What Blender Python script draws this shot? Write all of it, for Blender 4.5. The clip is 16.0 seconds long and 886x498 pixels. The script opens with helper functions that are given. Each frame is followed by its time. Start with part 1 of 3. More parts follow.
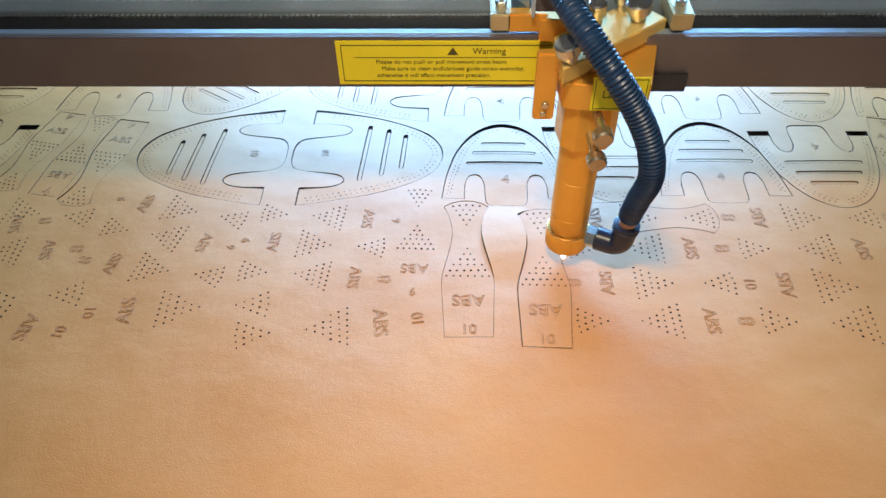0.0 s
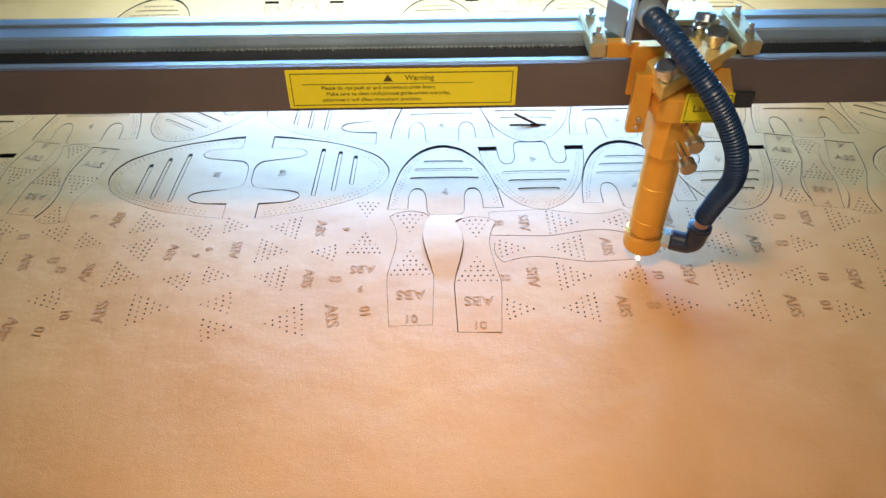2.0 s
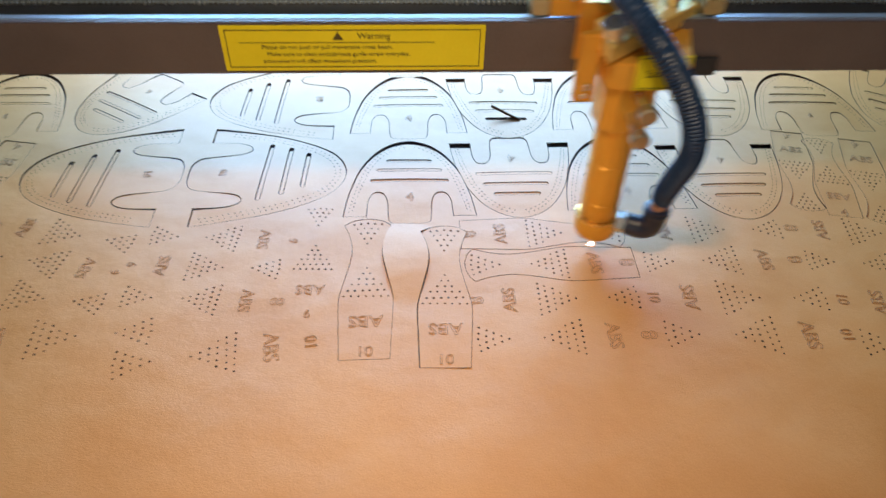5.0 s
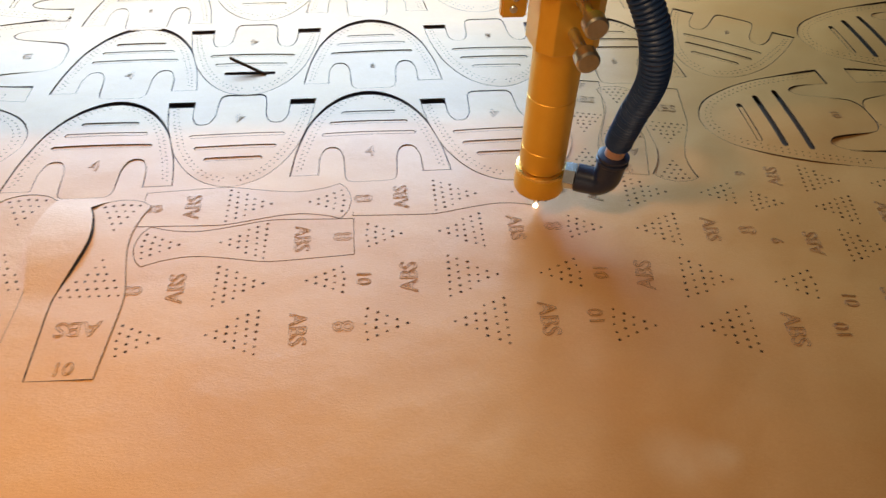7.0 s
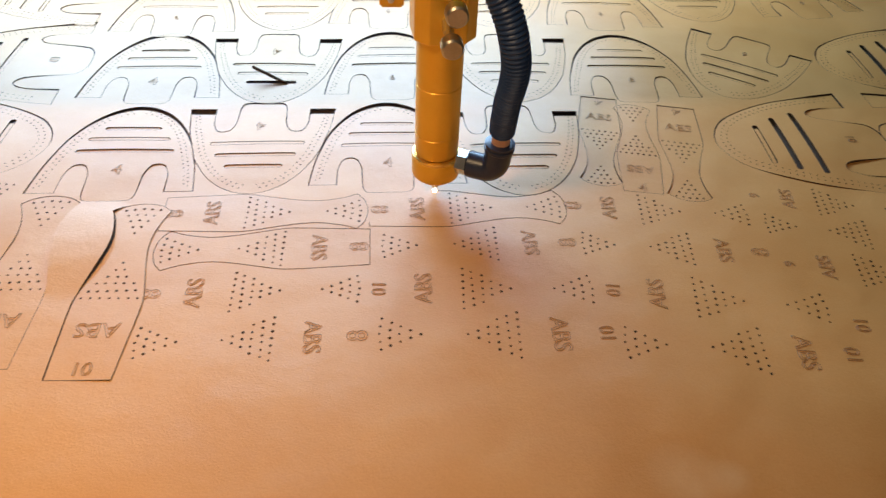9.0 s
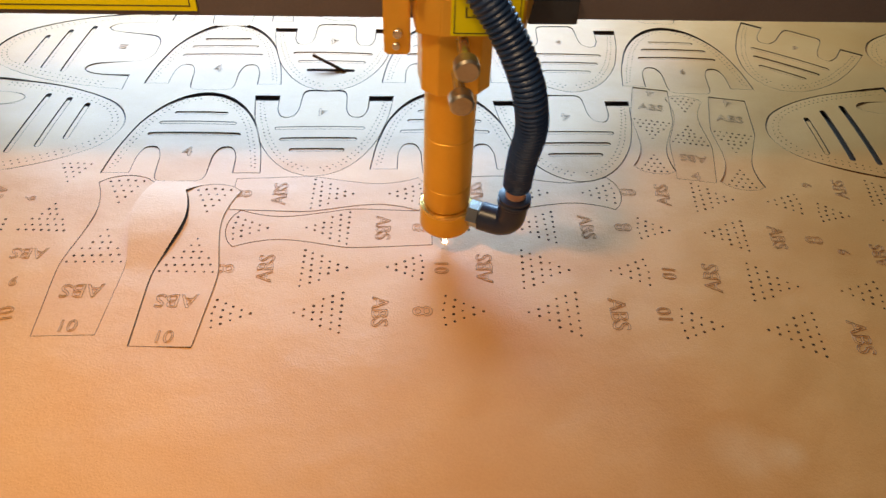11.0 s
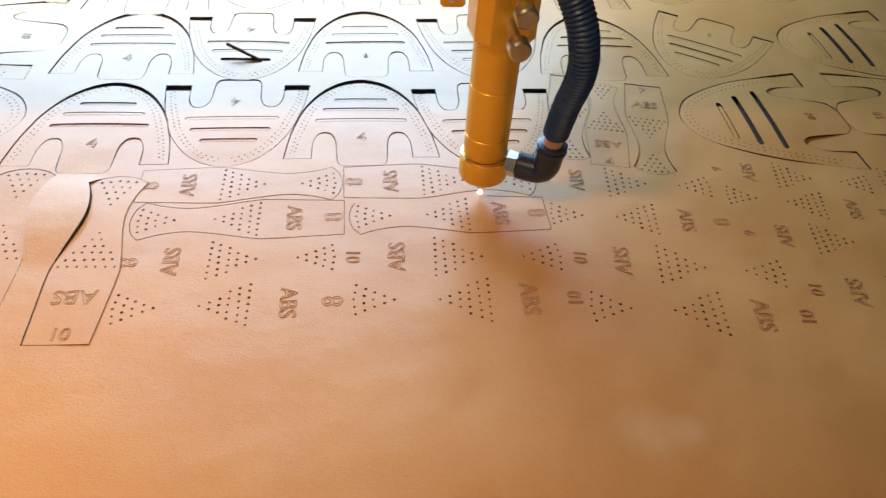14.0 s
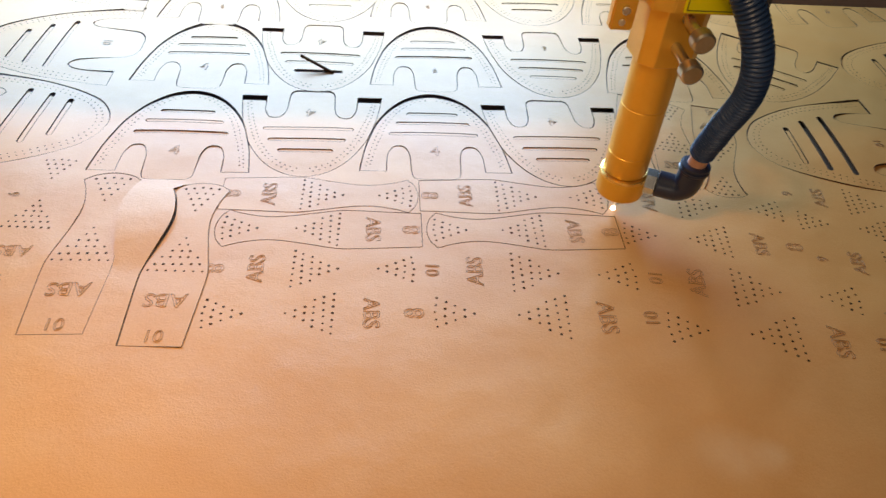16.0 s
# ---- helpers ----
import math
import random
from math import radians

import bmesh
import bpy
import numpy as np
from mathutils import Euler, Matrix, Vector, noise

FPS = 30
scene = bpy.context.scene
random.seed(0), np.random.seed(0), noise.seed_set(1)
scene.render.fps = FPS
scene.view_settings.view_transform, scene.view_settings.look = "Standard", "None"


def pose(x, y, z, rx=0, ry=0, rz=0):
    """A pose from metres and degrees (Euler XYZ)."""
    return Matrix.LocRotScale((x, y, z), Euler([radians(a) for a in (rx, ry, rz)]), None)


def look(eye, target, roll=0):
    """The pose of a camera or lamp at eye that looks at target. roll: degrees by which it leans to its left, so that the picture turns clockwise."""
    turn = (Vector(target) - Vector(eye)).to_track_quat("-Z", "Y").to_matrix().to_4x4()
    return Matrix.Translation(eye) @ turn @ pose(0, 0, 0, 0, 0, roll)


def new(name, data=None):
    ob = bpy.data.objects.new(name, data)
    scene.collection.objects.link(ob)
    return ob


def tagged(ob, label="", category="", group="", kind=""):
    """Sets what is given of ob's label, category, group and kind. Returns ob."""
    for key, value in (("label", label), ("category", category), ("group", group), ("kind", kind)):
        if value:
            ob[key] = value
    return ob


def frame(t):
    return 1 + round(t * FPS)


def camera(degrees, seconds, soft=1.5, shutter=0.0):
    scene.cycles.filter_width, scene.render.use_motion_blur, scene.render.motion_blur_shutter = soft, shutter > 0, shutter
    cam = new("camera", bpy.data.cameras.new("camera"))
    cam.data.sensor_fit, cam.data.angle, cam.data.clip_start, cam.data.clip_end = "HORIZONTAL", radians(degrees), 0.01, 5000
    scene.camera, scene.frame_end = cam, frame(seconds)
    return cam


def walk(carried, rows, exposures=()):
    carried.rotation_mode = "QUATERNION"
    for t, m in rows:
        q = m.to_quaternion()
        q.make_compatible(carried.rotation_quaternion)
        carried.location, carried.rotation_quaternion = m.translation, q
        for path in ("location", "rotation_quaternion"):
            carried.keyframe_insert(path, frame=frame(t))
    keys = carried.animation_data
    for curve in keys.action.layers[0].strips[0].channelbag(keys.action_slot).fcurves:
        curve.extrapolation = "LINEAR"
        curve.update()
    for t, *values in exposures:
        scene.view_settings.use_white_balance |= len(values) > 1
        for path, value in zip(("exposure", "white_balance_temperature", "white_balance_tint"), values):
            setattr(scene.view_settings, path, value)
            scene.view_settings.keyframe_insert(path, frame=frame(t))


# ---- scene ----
cam = camera(62.3, 16.0, soft=1.5, shutter=0.5)
PATH = [
    (0, (0.01, -0.071, 0.473), (-0.033, 1.307, -0.977), -1.0),
    (0.5, (0.014, -0.088, 0.477), (-0.012, 1.291, -0.971), -0.9),
    (1, (0.019, -0.12, 0.489), (0.02, 1.302, -0.917), -0.0),
    (1.5, (0.03, -0.144, 0.493), (0.068, 1.3, -0.891), 0.2),
    (2, (0.035, -0.154, 0.499), (0.077, 1.31, -0.864), 0.0),
    (2.5, (0.04, -0.157, 0.506), (0.098, 1.326, -0.835), 0.1),
    (3, (0.035, -0.161, 0.504), (0.066, 1.326, -0.832), -0.3),
    (3.2, (0.034, -0.165, 0.505), (0.057, 1.326, -0.828), -0.2),
    (5.3, (0.068, -0.045, 0.419), (0.165, 1.383, -0.979), 1.4),
    (5.5, (0.109, -0.037, 0.395), (0.225, 1.413, -0.978), 0.5),
    (6, (0.168, -0.017, 0.361), (0.333, 1.398, -1.042), 2.0),
    (6.5, (0.222, -0.011, 0.356), (0.397, 1.395, -1.056), 1.4),
    (7, (0.266, 0.005, 0.353), (0.443, 1.424, -1.045), 2.0),
    (7.5, (0.29, 0.007, 0.35), (0.488, 1.419, -1.052), 2.6),
    (8, (0.301, -0.001, 0.355), (0.519, 1.421, -1.035), 3.0),
    (8.5, (0.282, -0.001, 0.36), (0.475, 1.437, -1.016), 3.3),
    (9, (0.262, 0.003, 0.359), (0.414, 1.441, -1.023), 3.0),
    (9.5, (0.243, 0.004, 0.358), (0.336, 1.443, -1.027), 2.2),
    (9.7, (0.235, 0.006, 0.361), (0.314, 1.443, -1.028), 2.0),
    (11.8, (0.235, -0.027, 0.362), (0.347, 1.41, -1.025), 3.0),
    (12, (0.244, -0.027, 0.362), (0.378, 1.412, -1.021), 3.3),
    (12.5, (0.262, -0.026, 0.359), (0.44, 1.408, -1.023), 3.8),
    (13, (0.272, -0.025, 0.359), (0.495, 1.401, -1.025), 4.6),
    (13.5, (0.271, -0.019, 0.358), (0.502, 1.402, -1.03), 4.5),
    (14, (0.263, -0.018, 0.357), (0.479, 1.4, -1.037), 4.6),
    (14.5, (0.244, -0.018, 0.359), (0.426, 1.415, -1.024), 4.5),
    (15, (0.228, -0.014, 0.359), (0.374, 1.423, -1.025), 4.4),
    (15.5, (0.217, -0.014, 0.36), (0.354, 1.42, -1.027), 4.7),
    (16, (0.221, -0.018, 0.363), (0.387, 1.421, -1.016), 5.1),
]
EXPOSURES = [(0, -0.24, 5450, 3), (1.2, -0.14, 5500, 3), (2.0, -0.18, 5650, 4), (2.6, -0.42, 5850, 5), (5.4, -0.52, 6100, 8), (6.6, -0.55, 7350, 14), (12, -0.44, 7300, 13), (16, -0.47, 7150, 13)]
walk(cam, [(t, look(eye, target, roll)) for t, eye, target, roll in PATH], EXPOSURES)


# ---- world and light ----
world = bpy.data.worlds.new("workshop_air")
world.use_nodes = True
scene.world = world
world.node_tree.nodes["Background"].inputs[0].default_value = (0.9, 0.86, 0.82, 1)
world.node_tree.nodes["Background"].inputs[1].default_value = 0.25


def area_lamp(name, eye, target, sx, sy, watts, colour, spread=180):
    d = bpy.data.lights.new(name, "AREA")
    d.shape, d.size, d.size_y, d.energy, d.color = "RECTANGLE", sx, sy, watts, colour
    d.spread = radians(spread)
    ob = new(name, d)
    ob.matrix_world = look(eye, target)
    return ob


# long cool LED strip along the back of the machine, above the bed
area_lamp("led_strip_light", (0.06, 1.06, 0.34), (0.06, 0.72, 0.0), 1.00, 0.20, 25.0, (0.355, 0.63, 1.0))
# warm lamp over the machine's front, to one side; narrow spread mimics vignetting
area_lamp("machine_lamp_light", (-0.05, 0.065, 0.80), (0.08, 0.24, 0.0), 0.12, 0.05, 1.55, (1.0, 0.73, 0.44), 84)
# broad warm fill added low in front, to brighten the upright front faces
area_lamp("front_fill_light", (0.1, -2.85, 0.60), (0.2, 0.3, 0.1), 2.4, 1.0, 22.0, (1.0, 0.85, 0.66))
# long ceiling light of the workshop, high above the front of the machine
area_lamp("ceiling_tube_light", (0.2, -0.7, 2.50), (0.2, 0.1, 0.0), 1.6, 0.30, 1.4, (1.0, 0.93, 0.84))


# ---- materials ----
def material(name, rough=0.5, metal=0.0):
    m = bpy.data.materials.new(name)
    m.use_nodes = True
    b = m.node_tree.nodes["Principled BSDF"]
    b.inputs["Roughness"].default_value, b.inputs["Metallic"].default_value = rough, metal
    return m, m.node_tree, b


def add(nt, kind, **settings):
    n = nt.nodes.new(kind)
    for k, v in settings.items():
        n.inputs[k.replace("_", " ")].default_value = v
    return n


def varied(name, dark, light, scale=8.0, rough=0.5, metal=0.0, bump=0.2, grain=600.0, depth=0.0004, spread=0.12):
    """Two-scale variation of colour and gloss with a fine grain relief."""
    m, nt, b = material(name, rough, metal)
    co = nt.nodes.new("ShaderNodeTexCoord")
    big = add(nt, "ShaderNodeTexNoise", Scale=scale, Detail=5.0, Roughness=0.6)
    fine = add(nt, "ShaderNodeTexNoise", Scale=grain, Detail=3.0)
    nt.links.new(co.outputs["Object"], big.inputs["Vector"])
    nt.links.new(co.outputs["Object"], fine.inputs["Vector"])
    mix = nt.nodes.new("ShaderNodeMath")
    mix.operation = "MULTIPLY_ADD"
    mix.inputs[1].default_value = 0.35
    nt.links.new(fine.outputs["Fac"], mix.inputs[0])
    nt.links.new(big.outputs["Fac"], mix.inputs[2])
    ramp = nt.nodes.new("ShaderNodeValToRGB")
    ramp.color_ramp.elements[0].position, ramp.color_ramp.elements[0].color = 0.45, (*dark, 1)
    ramp.color_ramp.elements[1].position, ramp.color_ramp.elements[1].color = 0.90, (*light, 1)
    nt.links.new(mix.outputs[0], ramp.inputs[0])
    nt.links.new(ramp.outputs[0], b.inputs["Base Color"])
    gl = nt.nodes.new("ShaderNodeMapRange")
    gl.inputs["To Min"].default_value, gl.inputs["To Max"].default_value = max(0.02, rough - spread), min(1, rough + spread)
    nt.links.new(big.outputs["Fac"], gl.inputs["Value"])
    nt.links.new(gl.outputs[0], b.inputs["Roughness"])
    bp = add(nt, "ShaderNodeBump", Strength=bump, Distance=depth)
    nt.links.new(fine.outputs["Fac"], bp.inputs["Height"])
    nt.links.new(bp.outputs[0], b.inputs["Normal"])
    return m


LEATHER = varied("tan_leather", (0.605, 0.256, 0.058), (0.705, 0.328, 0.092), 7.0, 0.55, 0.0, 0.60, 800.0, 0.0004)


def undulating(m, scale, distance):
    """Adds slow swells of the hide under the fine grain."""
    nt = m.node_tree
    fine = next(n for n in nt.nodes if n.type == "BUMP" and not n.inputs["Normal"].is_linked)
    co = next(n for n in nt.nodes if n.type == "TEX_COORD")
    geo = nt.nodes.new("ShaderNodeNewGeometry")
    slow = add(nt, "ShaderNodeTexNoise", Scale=scale, Detail=2.0)
    nt.links.new(geo.outputs["Position"], slow.inputs["Vector"])
    bp = add(nt, "ShaderNodeBump", Strength=1.0, Distance=distance)
    nt.links.new(slow.outputs["Fac"], bp.inputs["Height"])
    nt.links.new(bp.outputs[0], fine.inputs["Normal"])


undulating(LEATHER, 11.0, 0.0060)
undulating(LEATHER, 60.0, 0.0006)
_b = LEATHER.node_tree.nodes["Principled BSDF"]
_b.inputs["Coat Weight"].default_value, _b.inputs["Coat Roughness"].default_value = 0.55, 0.46
_b.inputs["Specular IOR Level"].default_value = 0.6


def painted_glare(m, spots):
    """Faint glare painted into the hide's colour as pale spots: (x, y, reach)."""
    nt = m.node_tree
    b = nt.nodes["Principled BSDF"]
    geo = nt.nodes.new("ShaderNodeNewGeometry")
    patch = add(nt, "ShaderNodeTexNoise", Scale=55.0, Detail=4.0)
    nt.links.new(geo.outputs["Position"], patch.inputs["Vector"])
    for x, y, reach in spots:
        source = b.inputs["Base Color"].links[0].from_socket
        d = nt.nodes.new("ShaderNodeVectorMath")
        d.operation = "DISTANCE"
        d.inputs[1].default_value = (x, y, 0)
        nt.links.new(geo.outputs["Position"], d.inputs[0])
        near = nt.nodes.new("ShaderNodeMapRange")
        for key, value in (("From Min", reach), ("From Max", reach * 0.3), ("To Min", 0.0), ("To Max", 0.55)):
            near.inputs[key].default_value = value
        nt.links.new(d.outputs["Value"], near.inputs["Value"])
        k = nt.nodes.new("ShaderNodeMath")
        k.operation = "MULTIPLY"
        nt.links.new(near.outputs[0], k.inputs[0])
        nt.links.new(patch.outputs["Fac"], k.inputs[1])
        mix = nt.nodes.new("ShaderNodeMix")
        mix.data_type = "RGBA"
        mix.inputs["B"].default_value = (0.78, 0.50, 0.27, 1)
        nt.links.new(k.outputs[0], mix.inputs["Factor"])
        nt.links.new(source, mix.inputs["A"])
        nt.links.new(mix.outputs["Result"], b.inputs["Base Color"])


painted_glare(LEATHER, [(0.420, 0.195, 0.022), (0.444, 0.191, 0.014)])
BURN = varied("burnt_leather", (0.035, 0.016, 0.008), (0.09, 0.045, 0.02), 60.0, 0.85)
BURN.node_tree.nodes["Principled BSDF"].inputs["Specular IOR Level"].default_value = 0.1
SCORCH = varied("scorched_leather_rim", (0.10, 0.055, 0.028), (0.19, 0.105, 0.055), 70.0, 0.85)
ENGRAVE = varied("engraved_leather", (0.27, 0.155, 0.080), (0.37, 0.220, 0.120), 90.0, 0.8)
BED = varied("scorched_board", (0.055, 0.036, 0.024), (0.11, 0.072, 0.045), 15.0, 0.7)
GOLD = varied("gold_anodised", (0.79, 0.39, 0.045), (0.88, 0.48, 0.07), 25.0, 0.38, 0.50, 0.08, 1500.0, 0.0002, 0.08)
# paler copy of the gold: light reflected by the mount, put into its colour
LIT_GOLD = varied("lit_gold_anodised", (0.80, 0.56, 0.14), (0.90, 0.66, 0.22), 25.0, 0.40, 0.35, 0.08, 1500.0, 0.0002, 0.08)
CHAMPAGNE = varied("champagne_metal", (0.52, 0.45, 0.24), (0.64, 0.56, 0.34), 30.0, 0.35, 0.7, 0.06)
GOLD_EDGE = varied("bright_gold_edge", (0.85, 0.55, 0.15), (0.95, 0.65, 0.22), 40.0, 0.25, 0.9, 0.05)
BROWN = varied("brown_painted_steel", (0.100, 0.078, 0.078), (0.135, 0.106, 0.106), 12.0, 0.42, 0.0, 0.25, 700.0)
ALU = varied("blue_grey_aluminium", (0.42, 0.51, 0.60), (0.56, 0.65, 0.74), 10.0, 0.40, 0.6, 0.1, 400.0)
DARK = varied("black_rubber", (0.012, 0.014, 0.02), (0.028, 0.03, 0.04), 30.0, 0.5, 0.0, 0.2)
HOSE = varied("navy_hose_plastic", (0.010, 0.030, 0.085), (0.017, 0.046, 0.125), 20.0, 0.38, 0.0, 0.15)
FITTING = varied("black_navy_plastic", (0.012, 0.018, 0.042), (0.025, 0.034, 0.07), 30.0, 0.35, 0.0, 0.1)
STEEL = varied("nickel_plated_steel", (0.55, 0.54, 0.52), (0.72, 0.71, 0.69), 40.0, 0.26, 0.95, 0.05)
BRASS_DULL = varied("dull_bronze_steel", (0.40, 0.35, 0.28), (0.55, 0.49, 0.40), 40.0, 0.32, 0.9, 0.05)
SLEEVE = varied("copper_pink_tube", (0.55, 0.28, 0.18), (0.68, 0.38, 0.25), 30.0, 0.4)
YELLOW = varied("yellow_sticker", (0.80, 0.66, 0.005), (0.88, 0.74, 0.01), 15.0, 0.35, 0.0, 0.02)
INK = varied("brown_black_print", (0.06, 0.045, 0.01), (0.10, 0.075, 0.015), 80.0, 0.5)
BLUE = varied("blue_painted_frame", (0.06, 0.20, 0.36), (0.09, 0.27, 0.45), 9.0, 0.45)
WALL = varied("workshop_plaster", (0.50, 0.48, 0.45), (0.60, 0.58, 0.55), 2.0, 0.9)
CONCRETE = varied("concrete_floor", (0.22, 0.21, 0.20), (0.32, 0.31, 0.29), 3.0, 0.8)
SPARK, _nt, _b = material("spark_glow")
_b.inputs["Base Color"].default_value = (1, 0.9, 0.7, 1)
_b.inputs["Emission Color"].default_value = (1, 0.93, 0.8, 1)
_b.inputs["Emission Strength"].default_value = 9.0


# ---- mesh helpers ----
def mesh_from(bm, name, mat, smooth=False):
    me = bpy.data.meshes.new(name)
    bm.to_mesh(me)
    bm.free()
    me.materials.append(mat)
    if mat is LEATHER:
        me.materials.append(BURN)
    if smooth:
        for p in me.polygons:
            p.use_smooth = True
        me.set_sharp_from_angle(angle=radians(38))
    return me


def part(name, bm, mat, parent=None, label="", smooth=False):
    ob = new(name, mesh_from(bm, name, mat, smooth))
    ob.parent = parent
    return tagged(ob, label)


def box(x0, x1, y0, y1, z0, z1, bevel=0.0006, bm=None, m=None):
    bm2 = bmesh.new()
    bmesh.ops.create_cube(bm2, size=1.0)
    for v in bm2.verts:
        v.co = Vector(((x0 + x1) / 2 + v.co.x * (x1 - x0), (y0 + y1) / 2 + v.co.y * (y1 - y0), (z0 + z1) / 2 + v.co.z * (z1 - z0)))
    if bevel:
        bmesh.ops.bevel(bm2, geom=bm2.edges[:], offset=bevel, segments=2, affect="EDGES")
    if m:
        bm2.transform(m)
    return joined(bm, bm2)


def joined(bm, other):
    if bm is None:
        return other
    me = bpy.data.meshes.new("tmp")
    other.to_mesh(me)
    other.free()
    bm.from_mesh(me)
    bpy.data.meshes.remove(me)
    return bm


def lathe(profile, n=40, m=None, bm=None):
    """A solid of revolution about z from (radius, z) points."""
    b = bmesh.new()
    rings = []
    for r, z in profile:
        if r < 1e-6:
            rings.append([b.verts.new((0, 0, z))])
        else:
            rings.append([b.verts.new((r * math.cos(2 * math.pi * k / n), r * math.sin(2 * math.pi * k / n), z)) for k in range(n)])
    for a, c in zip(rings, rings[1:]):
        for k in range(n):
            q = (k + 1) % n
            if len(a) == 1 and len(c) > 1:
                b.faces.new((a[0], c[k], c[q]))
            elif len(c) == 1 and len(a) > 1:
                b.faces.new((a[k], a[q], c[0]))
            elif len(a) > 1:
                b.faces.new((a[k], a[q], c[q], c[k]))
    for ring, flip in ((rings[0], True), (rings[-1], False)):
        if len(ring) > 1:
            b.faces.new(ring[::-1] if flip else ring)
    bmesh.ops.recalc_face_normals(b, faces=b.faces[:])
    if m:
        b.transform(m)
    return joined(bm, b)


def cyl(r, z0, z1, n=24, bevel=0.0006, m=None, bm=None):
    return lathe([(0, z0), (r - bevel, z0), (r, z0 + bevel), (r, z1 - bevel), (r - bevel, z1), (0, z1)], n, m, bm)


def along(a, b):
    """A frame at a whose z axis points to b."""
    a, b = Vector(a), Vector(b)
    return Matrix.Translation(a) @ (b - a).to_track_quat("Z", "Y").to_matrix().to_4x4()


def smooth_path(points, steps):
    """Catmull-Rom points through the given ones."""
    p = [Vector(points[0]), *[Vector(q) for q in points], Vector(points[-1])]
    out = []
    for i in range(1, len(p) - 2):
        for k in range(steps):
            t = k / steps
            a, b, c, d = p[i - 1], p[i], p[i + 1], p[i + 2]
            out.append(0.5 * ((2 * b) + (c - a) * t + (2 * a - 5 * b + 4 * c - d) * t * t + (3 * b - a - 3 * c + d) * t ** 3))
    out.append(p[-1])
    return out


def tube(path, radius, n=20, bm=None):
    """A tube along a path; radius is a number or a function of the length along it."""
    b = bmesh.new()
    rings, s = [], 0.0
    side = Vector((0, 1, 0))
    for i, p in enumerate(path):
        d = (path[min(i + 1, len(path) - 1)] - path[max(i - 1, 0)]).normalized()
        u = (side - d * side.dot(d)).normalized()
        w = d.cross(u)
        s += (p - path[i - 1]).length if i else 0
        r = radius(s) if callable(radius) else radius
        rings.append([b.verts.new(p + r * (u * math.cos(2 * math.pi * k / n) + w * math.sin(2 * math.pi * k / n))) for k in range(n)])
    for a, c in zip(rings, rings[1:]):
        for k in range(n):
            b.faces.new((a[k], a[(k + 1) % n], c[(k + 1) % n], c[k]))
    b.faces.new(rings[0][::-1])
    b.faces.new(rings[-1])
    bmesh.ops.recalc_face_normals(b, faces=b.faces[:])
    return joined(bm, b)


def wave(x, y):
    """Gentle unevenness of the leather."""
    return 0.0010 + 0.0006 * math.sin(9 * x + 4 * y + 0.6) * math.sin(13 * y - 5 * x + 1.1) + 0.00035 * math.sin(31 * x + 7) * math.sin(27 * y + 2 * x)


def cdt(points, polys):
    from mathutils.geometry import delaunay_2d_cdt
    return delaunay_2d_cdt([Vector(p) for p in points], [], polys, 0, 1e-6)


def plate(outer, holes, thick, origin=(0, 0), extra=(), lift=0.0, tilt=(0.0, 0.0), dome=None):
    """A leather plate of that outline in plan, less the holes, cut right through; origin is subtracted, so that the mesh sits at its object."""
    pts, polys = [], []
    for loop in (outer, *holes):
        if sum(p[0] * q[1] - q[0] * p[1] for p, q in zip(loop, loop[1:] + loop[:1])) < 0:
            loop = loop[::-1]
        polys.append(list(range(len(pts), len(pts) + len(loop))))
        pts += [tuple(p) for p in loop]
    pts += list(extra)
    vs, _, fs, _, _, of = cdt(pts, polys)
    keep = [f for f, o in zip(fs, of) if 0 in o and not any(k > 0 for k in o)]
    b = bmesh.new()
    ox, oy = origin
    top, low = {}, {}
    for f in keep:
        for i in f:
            if i not in top:
                x, y = vs[i]
                z = wave(x, y) + lift + tilt[0] * (x - ox) + tilt[1] * (y - oy)
                if dome:
                    z += dome[2] * max(0.0, 1 - math.hypot(x - dome[0], y - dome[1]) ** 2 / dome[3] ** 2)
                top[i] = b.verts.new((x - ox, y - oy, z))
                low[i] = b.verts.new((x - ox, y - oy, z - thick))
    count = {}
    for f in keep:
        b.faces.new([top[i] for i in f])
        b.faces.new([low[i] for i in reversed(f)])
        for i, j in zip(f, (*f[1:], f[0])):
            count[(i, j)] = count.get((i, j), 0) + 1
    for (i, j) in count:
        if (j, i) not in count:
            f = b.faces.new((top[j], top[i], low[i], low[j]))
            f.material_index = 1
            for e in f.edges:
                e.smooth = False
    bmesh.ops.recalc_face_normals(b, faces=b.faces[:])
    return b


def surface(origin=(0, 0), lift=0.0, tilt=(0.0, 0.0), dome=None):
    """Height of a plate's upper side over its plan."""
    def height(x, y):
        z = wave(x, y) + lift + tilt[0] * (x - origin[0]) + tilt[1] * (y - origin[1])
        if dome:
            z += dome[2] * max(0.0, 1 - math.hypot(x - dome[0], y - dome[1]) ** 2 / dome[3] ** 2)
        return z
    return height


def inset(points, d):
    """The closed outline moved inwards by d (outwards: minus)."""
    area = sum(p[0] * q[1] - q[0] * p[1] for p, q in zip(points, points[1:] + points[:1]))
    sign, out, n = (1 if area > 0 else -1), [], len(points)
    for i in range(n):
        a, b, c = Vector(points[i - 1]), Vector(points[i]), Vector(points[(i + 1) % n])
        u, w = (b - a).normalized(), (c - b).normalized()
        n1, n2 = Vector((-u.y, u.x)), Vector((-w.y, w.x))
        m = (n1 + n2) / max(0.35, 1 + n1.dot(n2))
        out.append(tuple(b + sign * d * m))
    return out


